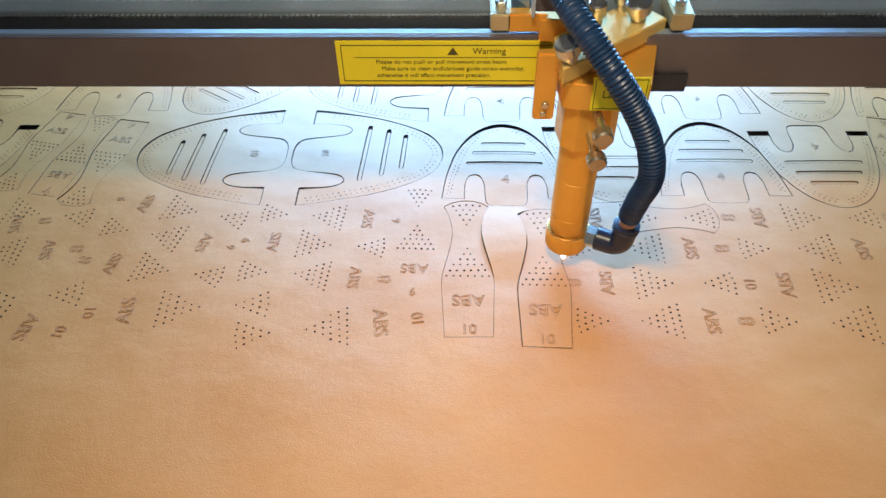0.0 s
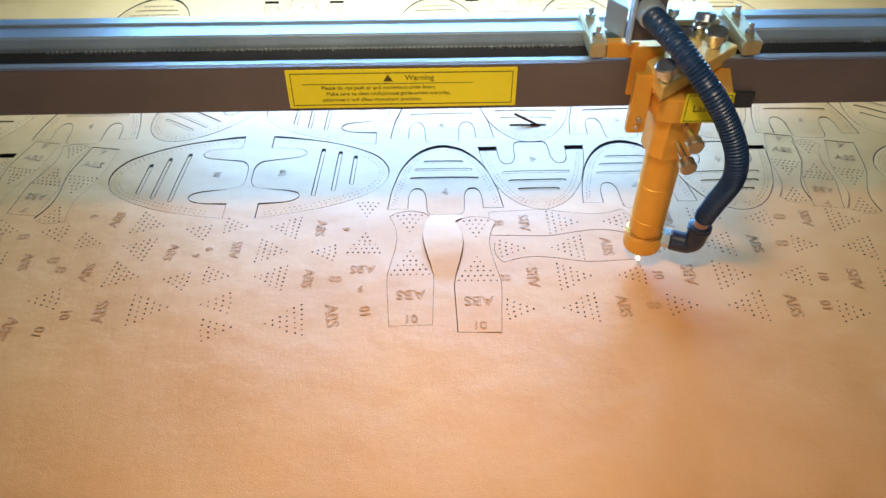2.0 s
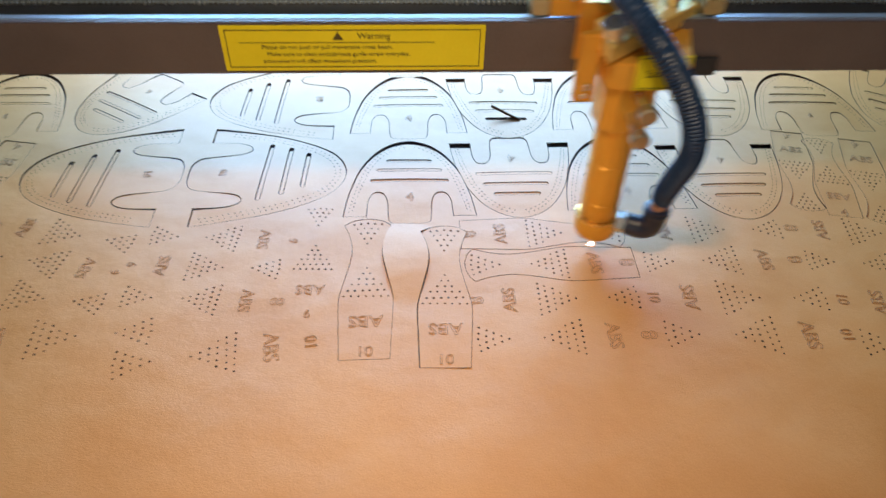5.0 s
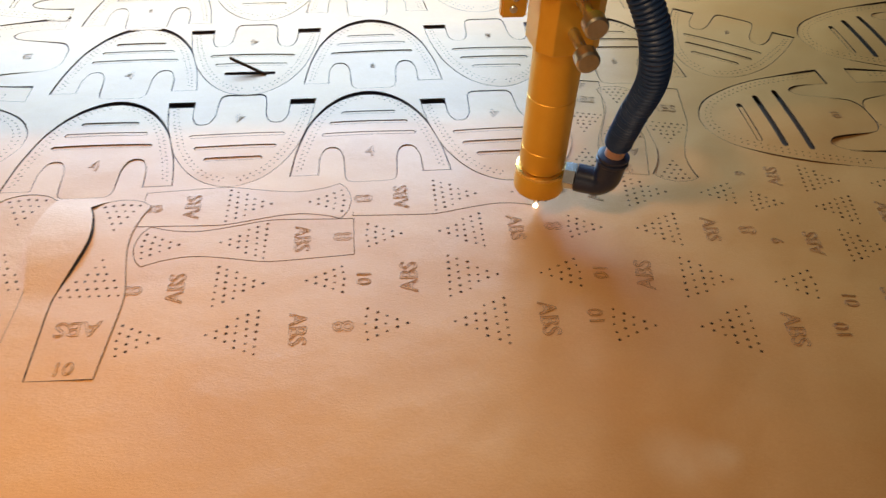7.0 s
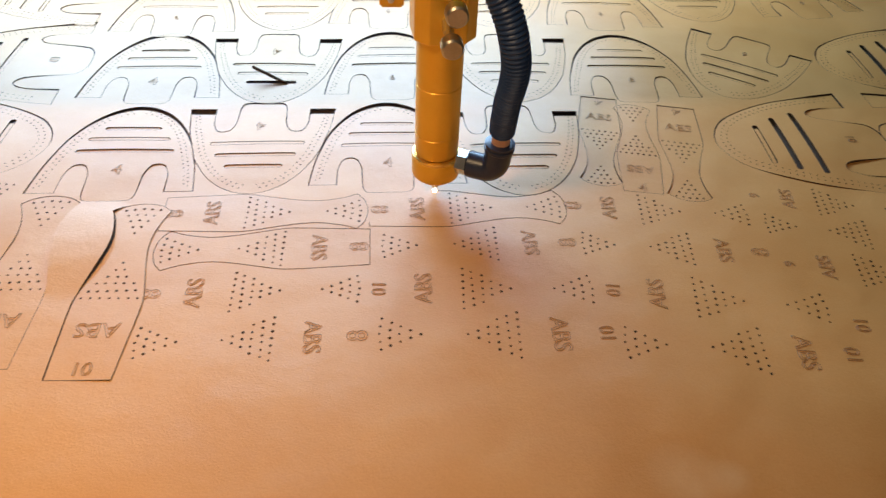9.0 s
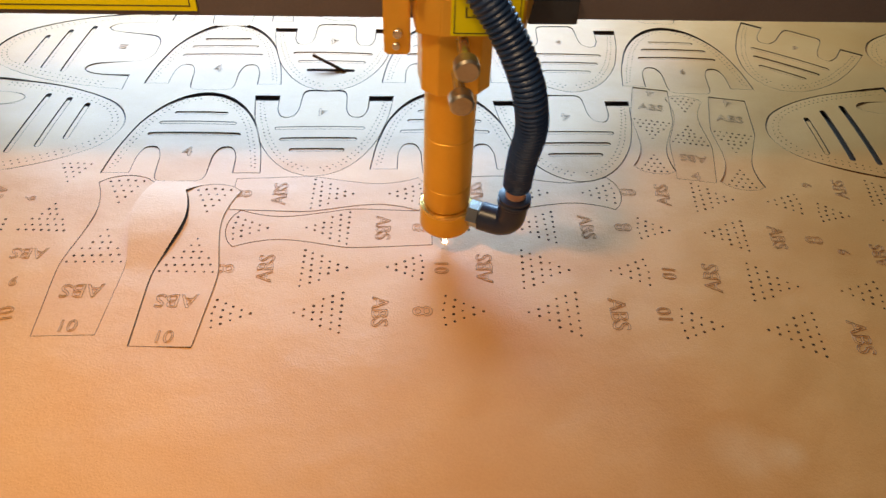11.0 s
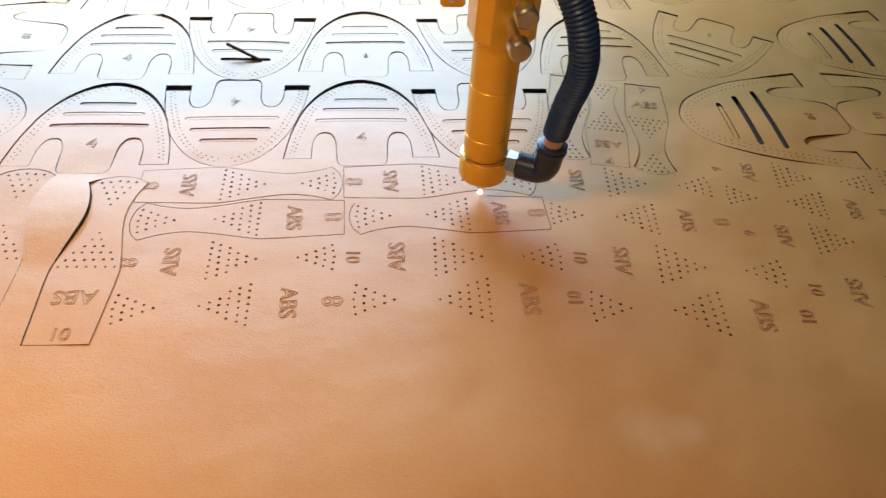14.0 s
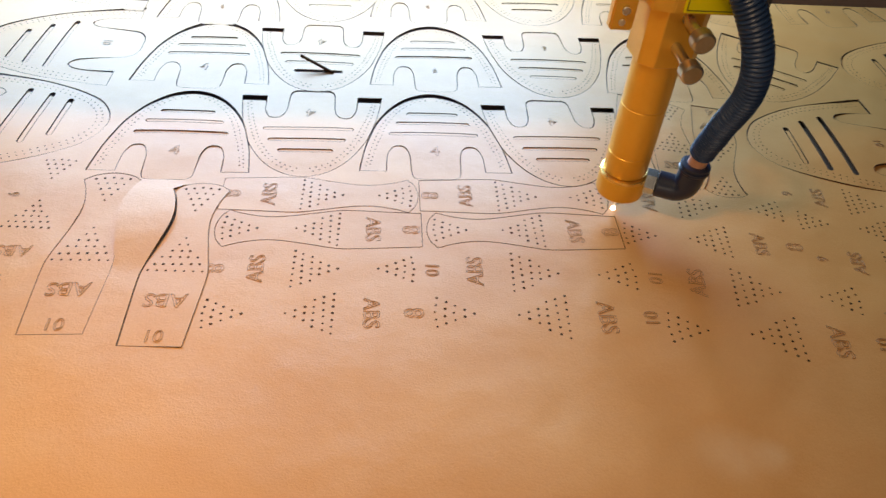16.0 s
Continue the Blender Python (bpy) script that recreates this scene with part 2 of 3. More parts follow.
def fill(x, y, r, step=0.009):
    """Inner points that let a piece bulge."""
    n = int(r / step)
    return [(x + i * step + 0.0007 * math.sin(7 * i + 3 * j), y + j * step + 0.0007 * math.cos(5 * i - j)) for i in range(-n, n + 1) for j in range(-n, n + 1)]


def turned(points, x, y, deg, s=1.0):
    c, n = math.cos(radians(deg)) * s, math.sin(radians(deg)) * s
    return [(x + c * a - n * b, y + n * a + c * b) for a, b in points]


def rounded(points, steps=4):
    """Closed smooth curve through control points; a point given twice is a sharp corner."""
    n, out = len(points), []
    for i in range(n):
        a, b, c, d = points[i - 1], points[i], points[(i + 1) % n], points[(i + 2) % n]
        if b == c:
            continue
        if a == b:
            a = (2 * b[0] - c[0], 2 * b[1] - c[1])
        if d == c:
            d = (2 * c[0] - b[0], 2 * c[1] - b[1])
        for k in range(steps):
            t = k / steps
            out.append(tuple(0.5 * (2 * q + (r - p) * t + (2 * p - 5 * q + 4 * r - s) * t * t + (3 * q - p - 3 * r + s) * t ** 3)
                             for p, q, r, s in zip(a, b, c, d)))
    return out


# ---- outlines of the cut pattern ----
def slot(x0, y0, x1, y1, w):
    """A slit with round ends."""
    a = math.atan2(y1 - y0, x1 - x0)
    far = [(x1 + w * math.cos(a + t), y1 + w * math.sin(a + t)) for t in (-1.5, -0.8, 0, 0.8, 1.5)]
    near = [(x0 + w * math.cos(a + math.pi + t), y0 + w * math.sin(a + math.pi + t)) for t in (-1.5, -0.8, 0, 0.8, 1.5)]
    n = max(1, int(math.hypot(x1 - x0, y1 - y0) / 0.005))

    def side(p, q):
        return [(p[0] + (q[0] - p[0]) * k / n, p[1] + (q[1] - p[1]) * k / n) for k in range(1, n)]
    return far + side(far[-1], near[0]) + near + side(near[-1], far[0])


def arch_outline(foot=0.0, crown=0.116):
    """The arch piece: two feet, two round notches and a tongue between them; its base runs along y = 0."""
    k = crown / 0.116
    half = [(0.0, -0.010), (0.012, -0.010), (0.017, -0.0085), (0.0195, -0.003), (0.0203, 0.010), (0.021, 0.022), (0.0245, 0.0315), (0.030, 0.034), (0.0355, 0.0315),
            (0.039, 0.022), (0.0397, 0.012), (0.040, foot), (0.040, foot), (0.0615, foot), (0.0615, foot), (0.060, 0.014), (0.0575, 0.032), (0.0535, 0.050 * k), (0.0485, 0.068 * k),
            (0.040, 0.086 * k), (0.031, 0.099 * k), (0.021, 0.1085 * k), (0.010, 0.1142 * k), (0.0, 0.116 * k)]
    return rounded(half + [(-x, y) for x, y in reversed(half) if x > 1e-6], 3)


ARCH_SLITS = [(-0.0205, 0.082, 0.0205, 0.082), (-0.030, 0.067, 0.030, 0.067), (-0.036, 0.051, 0.036, 0.051)]


def half_oval_outline():
    """The half-oval piece, its straight side towards x = 0 and its round end towards +x."""
    up = [(0.0155, 0.0755), (0.0155, 0.0755), (0.030, 0.0735), (0.056, 0.068), (0.085, 0.0605), (0.114, 0.0485), (0.138, 0.0335), (0.150, 0.017), (0.1540, 0.0)]
    flap = [(0.0155, 0.051), (0.0155, 0.051), (0.040, 0.050), (0.053, 0.0465), (0.058, 0.040), (0.053, 0.033), (0.040, 0.0295), (0.014, 0.0255), (0.006, 0.021), (0.002, 0.012), (0.0015, 0.0)]
    side = up + [(x, -y) for x, y in reversed(up[:-1])]
    inner = [(x, -y) for x, y in flap] + list(reversed(flap[:-1]))
    return rounded(side + inner, 3)


OVAL_SLITS = [(0.115, 0.030, 0.113, -0.020), (0.097, 0.039, 0.094, -0.031), (0.077, 0.045, 0.073, -0.039)]


def bottle_outline():
    """The bottle-shaped strip: straight base, belly, waist and flared round end; its base lies on y = 0."""
    right = [(0.0182, 0.0), (0.0182, 0.0), (0.0195, 0.025), (0.0208, 0.052), (0.0200, 0.064), (0.0160, 0.083), (0.0128, 0.101), (0.0125, 0.115),
             (0.0155, 0.130), (0.0195, 0.1405), (0.0195, 0.1405), (0.012, 0.146), (0.0, 0.1485)]
    return rounded(right + [(-x, y) for x, y in reversed(right) if x > 1e-6], 3)


# ---- where the pieces lie: (kind, x, y, turn) ----
ARCHES = [(0.055, 0.444, 0), (0.158, 0.556, 180), (0.264, 0.449, 0), (0.3705, 0.549, 180),
          (0.055, 0.575, 0), (0.160, 0.681, 180), (0.270, 0.580, 0), (0.384, 0.681, 180), (0.4945, 0.5735, -2.5),
          (0.0525, 0.696, 0), (0.163, 0.815, 180), (0.268, 0.713, 0), (0.383, 0.822, 180), (0.496, 0.709, -2),
          (0.6394, 0.6709, 147), (-0.218, 0.679, 146), (-0.370, 0.584, 0), (-0.500, 0.557, 180), (-0.500, 0.690, 180),
          (-0.372, 0.715, 0), (0.610, 0.835, 180), (0.740, 0.740, 8), (-0.255, 0.842, 180), (-0.500, 0.832, 180),
          (0.055, 0.850, 0), (0.163, 0.957, 180), (0.270, 0.850, 0), (0.383, 0.957, 180), (0.496, 0.850, 0), (-0.372, 0.860, 0), (-0.15, 0.957, 180)]
OVALS = [(-0.1605, 0.5090, 0), (-0.1635, 0.5095, 180), (0.696, 0.501, 0), (0.699, 0.501, 180), (-0.008, 0.640, 180), (0.850, 0.6335, 180), (-0.010, 0.785, 180)]
BOTTLES = [(0.0185, 0.2812, 0.6, 1.075, "10"), (0.0797, 0.2717, -2, 1.063, "10"), (0.100, 0.418, -90, 1.0, "8"),
           (0.4573, 0.571, 168.5, 0.875, "4"), (0.4630, 0.4347, -10, 0.850, "4"), (0.5248, 0.5550, 168.3, 0.905, "4"),
           (-0.3385, 0.5653, 170.8, 0.91, "4"), (-0.392, 0.447, -9, 0.86, "4"), (-0.410, 0.578, 168, 0.86, "4")]
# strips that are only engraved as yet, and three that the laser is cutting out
MARKED = [(0.250, 0.2985, 90, 1.0, "8"), (0.409, 0.294, 88, 1.07, "10"), (0.5616, 0.2700, 83.5, 1.06, "10"),
          (0.100, 0.339, -90, 1.0, "8"), (0.248, 0.339, -92, 1.06, "10"), (0.406, 0.334, -99, 1.05, "10"), (0.5637, 0.2965, -99, 1.03, "10"),
          (0.250, 0.3795, 90, 1.0, "8"), (0.399, 0.3795, 90, 0.98, "8"), (0.5369, 0.3643, 83.8, 0.945, "8"), (0.6728, 0.3704, 78.3, 0.90, "8"),
          (0.2495, 0.419, -90, 1.0, "8"), (0.396, 0.421, -96, 0.98, "8"), (0.5436, 0.4307, -101, 0.906, "6"), (0.5397, 0.3536, -98.8, 0.92, "6"),
          (-0.3039, 0.3031, -86.2, 1.09, "10"), (-0.0153, 0.3002, 97.4, 1.08, "10"), (-0.3274, 0.3634, -99, 0.94, "8"), (-0.0467, 0.3413, 86.2, 0.93, "8"),
          (-0.189, 0.3874, -93.9, 0.927, "6"), (-0.1875, 0.3769, 78.1, 0.922, "6"), (-0.0414, 0.4121, 85.4, 0.924, "6"), (-0.3199, 0.4427, -102.9, 0.94, "6"),
          (-0.0291, 0.3211, -0.7, 0.94, "6"), (-0.325, 0.376, 93, 0.95, "8"), (-0.305, 0.281, 80, 1.06, "10"), (-0.368, 0.413, 99, 0.95, "8"),
          (-0.4625, 0.3092, -84.6, 1.075, "10"), (-0.474, 0.4322, -96.7, 0.98, "8"),
          (0.8136, 0.3907, 79, 0.912, "8"), (0.6745, 0.381, -103, 0.9, "8")]
KERF = 0.00036


def text_mesh(body, size, mat, outline=0.0, name="lettering"):
    cu = bpy.data.curves.new(name, "FONT")
    cu.body, cu.size, cu.align_x, cu.align_y = body, size, "CENTER", "CENTER"
    if outline:
        cu.fill_mode, cu.bevel_depth, cu.bevel_resolution, cu.resolution_u = "NONE", outline, 0, 3
    else:
        cu.resolution_u, cu.extrude = 3, 0.00005
    ob = new(name, cu)
    bpy.context.view_layer.update()
    me = bpy.data.meshes.new_from_object(ob.evaluated_get(bpy.context.evaluated_depsgraph_get()))
    bpy.data.objects.remove(ob)
    me.materials.clear()
    me.materials.append(mat)
    return me


def perforate(points, r, parent, place, height, origin=(0, 0)):
    """Burnt pinholes, each a small dark crater that follows the leather."""
    b = bmesh.new()
    for i, (x, y) in enumerate(turned(points, *place)):
        q = r * (1.0 + 0.16 * math.sin(37.0 * i + 90 * x))
        ring = [b.verts.new((x + q * math.cos(k * math.pi / 3) - origin[0], y + q * math.sin(k * math.pi / 3) - origin[1], height(x, y) + 0.00006)) for k in range(6)]
        mid = b.verts.new((x - origin[0], y - origin[1], height(x, y) + 0.00014))
        for k in range(6):
            b.faces.new((ring[k], ring[(k + 1) % 6], mid))
    return tagged(part("perforation", b, BURN, parent), kind="stuff")


def strip_dots():
    out = []
    for k, n in enumerate((7, 6, 5, 3, 2, 1)):
        out += [((i - (n - 1) / 2) * 0.0057, 0.0605 + k * 0.0061) for i in range(n)]
    for k, n in enumerate((1, 2, 3, 4, 5)):
        out += [((i - (n - 1) / 2) * 0.0058, 0.1187 + k * 0.0062 - 0.0008 * abs(i - (n - 1) / 2)) for i in range(n)]
    return [(x + 0.0002 * math.sin(91 * i), y + 0.0003 * math.cos(57 * i)) for i, (x, y) in enumerate(out)]


STRIP_DOTS = strip_dots()
STRIP_NAME = text_mesh("ABS", 0.0154, ENGRAVE, 0.00018)
NUMBERS = {n: text_mesh(n, size, ENGRAVE, 0.00017) for n, size in (("4", 0.0175), ("6", 0.0125), ("8", 0.0185), ("10", 0.0126))}


def arch_edge_dots():
    rim = [p for p in arch_outline()[:75] if p[0] > 0.0 and p[1] > 0.001 and not (p[0] < 0.041 and p[1] < 0.05)]
    out = []
    for inset in (0.0045, 0.0085):
        prev, left = None, 0.0
        for x, y in rim:
            d = Vector((x, y - 0.045))
            d = d * (1 - inset / d.length)
            q = Vector((d.x, d.y + 0.045))
            if prev is not None:
                seg = (q - prev).length
                while left < seg:
                    c = prev.lerp(q, left / seg)
                    out += [(c.x, c.y), (-c.x, c.y)]
                    left += 0.0052
                left -= seg
            prev = q
    return out


def oval_edge_dots():
    out = []
    for d in (0.0045, 0.0090):
        rim = [Vector(p) for p in inset(half_oval_outline(), d)[4:41]]
        left = 0.0
        for p, q in zip(rim, rim[1:]):
            seg = (q - p).length
            while left < seg:
                out.append(tuple(p.lerp(q, left / seg)))
                left += 0.0054
            left -= seg
    return out


ARCH_DOTS = arch_edge_dots()
OVAL_DOTS = oval_edge_dots()


def lay(name, me, parent, px, py, height, turn, s=1.0, origin=(0, 0)):
    """Lays a mark on the leather, tilted as the leather is there."""
    gx, gy = (height(px + 0.006, py) - height(px - 0.006, py)) / 0.012, (height(px, py + 0.006) - height(px, py - 0.006)) / 0.012
    ob = new(name, me)
    ob.parent = parent
    ob.matrix_basis = pose(px - origin[0], py - origin[1], height(px, py) + 0.0002, math.degrees(gy), -math.degrees(gx), 0) @ pose(0, 0, 0, 0, 0, turn) @ Matrix.Scale(s, 4)
    return ob


def strip_marks(parent, x, y, turn, s, number, height, origin=(0, 0)):
    """Dots, name and number of one strip, laid on the leather."""
    perforate(STRIP_DOTS, 0.00102, parent, (x, y, turn, s), height, origin)
    for me, v, extra in ((STRIP_NAME, 0.0360, 180), (NUMBERS[number], 0.0070, 0)):
        px, py = turned([(0, v)], x, y, turn, s)[0]
        lay("lettering", me, parent, px, py, height, turn + extra, s, origin)


# ---- the room and the machine round the bed ----
floor = tagged(part("floor", box(-4, 4, -3, 4, -0.95, -0.90, 0), CONCRETE), "grey concrete workshop floor", "floor", kind="structure")
for nm, b in (("wall_north", box(-4, 4, 4, 4.15, -0.9, 2.6, 0)), ("wall_south", box(-4, 4, -3.15, -3, -0.9, 2.6, 0)),
              ("wall_west", box(-4.15, -4, -3, 4, -0.9, 2.6, 0)), ("wall_east", box(4, 4.15, -3, 4, -0.9, 2.6, 0))):
    tagged(part(nm, b, WALL), "plain pale plastered workshop wall", "wall", kind="structure")
tagged(part("ceiling", box(-4, 4, -3, 4, 2.6, 2.75, 0), WALL), "plain pale workshop ceiling", "ceiling", kind="structure")

machine = tagged(new("laser_cutter_table"), "blue painted steel laser cutter table with a scorched board", "machine")
part("bed", box(-0.98, 0.90, -0.42, 1.22, -0.05, -0.0021, 0.001), BED, machine, "scorched brown backing board")
part("cabinet", box(-1.02, 0.98, -0.46, 1.26, -0.90, -0.052, 0.004), BLUE, machine)
part("side_rail", box(0.888, 0.96, -0.42, 1.22, -0.05, 0.012, 0.003), BLUE, machine, "blue painted side rail")
part("side_rail", box(-1.0, -0.93, -0.42, 1.22, -0.05, 0.012, 0.003), BLUE, machine, "blue painted side rail")
# ---- the leather sheet with its openings ----
sheet_holes = []
for x, y, a in ARCHES:
    sheet_holes.append(turned(inset(arch_outline(), -KERF), x, y, a))
for x, y, a in OVALS:
    sheet_holes.append(turned(inset(half_oval_outline(), -KERF), x, y, a))
for x, y, a, s, n in BOTTLES:
    sheet_holes.append(turned(inset(bottle_outline(), -0.5 * KERF), x, y, a, s))
X0, X1, Y0, Y1 = -0.905, 0.876, -0.36, 1.18
rng = random.Random(4)
edge = [(X0 + (X1 - X0) * k / 40, Y0 + 0.004 * math.sin(k)) for k in range(40)] + [(X1 + 0.003 * math.sin(2 * k), Y0 + (Y1 - Y0) * k / 40) for k in range(40)]
edge += [(X1 - (X1 - X0) * k / 40, Y1 + 0.004 * math.sin(k)) for k in range(40)] + [(X0 + 0.003 * math.sin(k), Y1 - (Y1 - Y0) * k / 40) for k in range(40)]
grid = [(X0 + 0.01 + i * 0.018 + rng.uniform(-0.002, 0.002), Y0 + 0.01 + j * 0.018 + rng.uniform(-0.002, 0.002)) for i in range(97) for j in range(84)]
leather_sheet = tagged(part("leather_sheet", plate(edge, sheet_holes, 0.0011, extra=grid + fill(0.048, 0.39, 0.05, 0.007), dome=(0.048, 0.388, 0.0038, 0.048)), LEATHER, None, "", True),
                       "tan leather sheet, partly cut, lying on the bed", "leather")
for x, y, a, s, n in MARKED:
    strip_marks(leather_sheet, x, y, a, s, n, surface(dome=(0.048, 0.388, 0.0038, 0.048)))

# ---- the pieces already cut out ----
def sliver_in(slit, half, place, piece, lift, tilt, dome, slip=0.0):
    """The narrow strip that stays in a slit after the cut, slipped along it a little."""
    x, y, a = place
    x0, y0, x1, y1 = slit
    d = Vector((x1 - x0, y1 - y0)).normalized() * slip
    line = turned(slot(x0 + max(0, d.x), y0 + min(0, d.y), x1 + min(0, d.x), y1 + min(0, d.y), half), x, y, a)
    ob = part("slit_sliver", plate(line, [], 0.0010, (x, y), (), lift, tilt, dome), LEATHER, piece)
    return ob


def burnt_edge(outline, piece, ox, oy, half, height):
    """The scorched rim of a cut, all round a piece."""
    b = bmesh.new()
    inner, outer = inset(outline, half), inset(outline, -half)
    rows = [[b.verts.new((p[0] - ox, p[1] - oy, max(wave(*p), height(*p)) + h)) for p in ring] for ring, h in ((outer, 0.00004), (outline, 0.00014), (inner, 0.00005))]
    n = len(outline)
    for r, t in zip(rows, rows[1:]):
        for k in range(n):
            b.faces.new((r[k], r[(k + 1) % n], t[(k + 1) % n], t[k]))
    return part("burnt_edge", b, SCORCH, piece, "dark scorched edge")


for i, (x, y, a) in enumerate(ARCHES):
    down = abs(a) > 90
    out = arch_outline(0.0060 if abs(a) > 170 else 0.0012 if down else 0.0003, 0.1155 if down else 0.1120)
    pts = turned(inset(out, 1.2 * KERF), x, y - 0.0006, a)
    holes = [turned(slot(*q, 0.0021), x, y, a) for q in ARCH_SLITS]
    lift = rng.uniform(-0.0007, -0.0003)
    mid = turned([(0, 0.055)], x, y, a)[0]
    tilt = (rng.uniform(-0.004, 0.004), rng.uniform(-0.004, 0.0))
    ob = part("arch_piece", plate(pts, holes, 0.0011, (x, y), fill(*mid, 0.07), lift, tilt, (*mid, 0.0017, 0.060)), LEATHER, None, "", True)
    ob.location = (x, y, 0)
    top = surface((x, y), lift, tilt, (*mid, 0.0017, 0.060))
    burnt_edge(turned(arch_outline(), x, y, a), ob, x, y, 0.00016, top)
    for k, q in enumerate(ARCH_SLITS):
        burnt_edge(turned(slot(*q, 0.0021), x, y, a), ob, x, y, 0.00013, top)
        if (i, k) != (5, 0):
            shift = rng.uniform(0.0001, 0.0005) * (-1 if down else 1)
            sliver_in((q[0], q[1] + shift, q[2], q[3] + shift), 0.00160, (x, y, a), ob, lift + rng.uniform(-0.0009, -0.0002), tilt, (*mid, 0.0017, 0.060))
    tagged(ob, "arch-shaped tan leather cut-out with three slits, lying in the sheet", "leather piece", "cut arch pieces")
    perforate(ARCH_DOTS, 0.00066, ob, (x, y, a, 0.985), top, (x, y))
    cx, cy = turned([(0, 0.026)], x, y, a)[0]
    lay("lettering", NUMBERS["4" if i in (0, 1, 2, 3, 4, 5) else "6"], ob, cx, cy, top, a, 0.95, (x, y))
for i, (x, y, a) in enumerate(OVALS):
    pts = turned(inset(half_oval_outline(), 1.5 * KERF), x, y - 0.0007, a)
    holes = [turned(slot(*q, 0.0024), x, y, a) for q in OVAL_SLITS]
    lift = rng.uniform(-0.0013, -0.0009)
    mid = turned([(0.075, 0.0)], x, y, a)[0]
    bulge = (*mid, 0.0036 if x > 0.6 else 0.0023, 0.080)
    tilt = (rng.uniform(-0.002, 0.002), rng.uniform(-0.004, 0.0))
    ob = part("half_oval_piece", plate(pts, holes, 0.0011, (x, y), fill(*mid, 0.09), lift, tilt, bulge), LEATHER, None, "", True)
    ob.location = (x, y, 0)
    top = surface((x, y), lift, tilt, bulge)
    burnt_edge(turned(half_oval_outline(), x, y, a), ob, x, y, 0.00016, top)
    for k, q in enumerate(OVAL_SLITS):
        burnt_edge(turned(slot(*q, 0.0024), x, y, a), ob, x, y, 0.00013, top)
        if not (x > 0.6 and a == 180 and k > 0):
            sliver_in((q[0], q[1] - (0.0045 if a == 0 else 0), q[2], q[3] + (0.0045 if a else 0)), 0.00165, (x, y, a), ob, lift - 0.0003 + rng.uniform(-0.0003, 0.0003), (0, 0), bulge)
    tagged(ob, "half-oval tan leather cut-out with three slits, lying in the sheet", "leather piece", "cut half-oval pieces")
    perforate(OVAL_DOTS, 0.00066, ob, (x, y, a, 0.99), top, (x, y))
    cx, cy = turned([(0.035, 0.0)], x, y, a)[0]
    lay("lettering", NUMBERS["10"], ob, cx, cy, top, a + 90, 0.9, (x, y))
for i, (x, y, a, s, n) in enumerate(BOTTLES):
    lift = (-0.0002, 0.0002, 0.0002)[i] if i < 3 else rng.uniform(-0.0006, -0.0002)
    tilt = [(0.0, 0.0), (0.02, 0.0), (0.0, 0.0)][i] if i < 3 else (0.002, 0.003)
    ob = part("strip_piece", plate(turned(inset(bottle_outline(), 0.6 * KERF), x, y, a, s), [], 0.0011, (x, y), (), lift, tilt), LEATHER)
    ob.location = (x + ((0.0, 0.0005)[i] if i < 2 else 0), y, 0)
    top = surface((x, y), lift, tilt)
    burnt_edge(turned(bottle_outline(), x, y, a, s), ob, x, y, 0.00022 if i < 2 else 0.00017, top)
    tagged(ob, "bottle-shaped tan leather strip, engraved and cut free", "leather piece", "cut strips")
    strip_marks(ob, x, y, a, s, n, top, (x, y))


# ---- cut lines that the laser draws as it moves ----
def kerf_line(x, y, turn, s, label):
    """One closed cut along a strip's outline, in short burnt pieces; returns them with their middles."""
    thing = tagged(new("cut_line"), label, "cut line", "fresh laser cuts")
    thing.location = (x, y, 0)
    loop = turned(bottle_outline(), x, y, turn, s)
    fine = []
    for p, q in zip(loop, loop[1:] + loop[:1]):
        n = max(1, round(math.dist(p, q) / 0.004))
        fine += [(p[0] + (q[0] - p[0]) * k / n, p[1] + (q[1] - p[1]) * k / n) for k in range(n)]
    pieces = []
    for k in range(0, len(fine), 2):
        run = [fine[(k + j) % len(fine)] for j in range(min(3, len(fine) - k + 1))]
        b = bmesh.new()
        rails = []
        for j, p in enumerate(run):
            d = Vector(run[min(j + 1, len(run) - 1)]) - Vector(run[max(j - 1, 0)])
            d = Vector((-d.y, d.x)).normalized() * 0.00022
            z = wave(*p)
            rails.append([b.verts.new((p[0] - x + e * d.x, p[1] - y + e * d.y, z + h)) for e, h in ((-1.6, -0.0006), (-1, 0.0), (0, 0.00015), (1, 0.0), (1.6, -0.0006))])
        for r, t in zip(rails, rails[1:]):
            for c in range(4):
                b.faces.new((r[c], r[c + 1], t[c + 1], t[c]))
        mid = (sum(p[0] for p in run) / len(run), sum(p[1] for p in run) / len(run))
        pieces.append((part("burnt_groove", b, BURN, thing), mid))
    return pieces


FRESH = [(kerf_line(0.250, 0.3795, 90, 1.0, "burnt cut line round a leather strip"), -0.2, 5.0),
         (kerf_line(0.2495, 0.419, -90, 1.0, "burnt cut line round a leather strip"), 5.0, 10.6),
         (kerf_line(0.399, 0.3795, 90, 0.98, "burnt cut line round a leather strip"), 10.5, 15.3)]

# the dark sliver of one slit, sprung up at one end
sliver = tagged(part("leather_sliver", box(-0.0011, 0.0011, -0.0012, 0.0012, 0.0, 0.0345, 0.0004, None, along((0.0, 0.0, 0.0), (-0.0305, 0.0095, 0.0120))), BURN), "thin dark leather off-cut sprung up from its slit", "off-cut")
sliver.location = (0.1745, 0.5965, 0.0012)

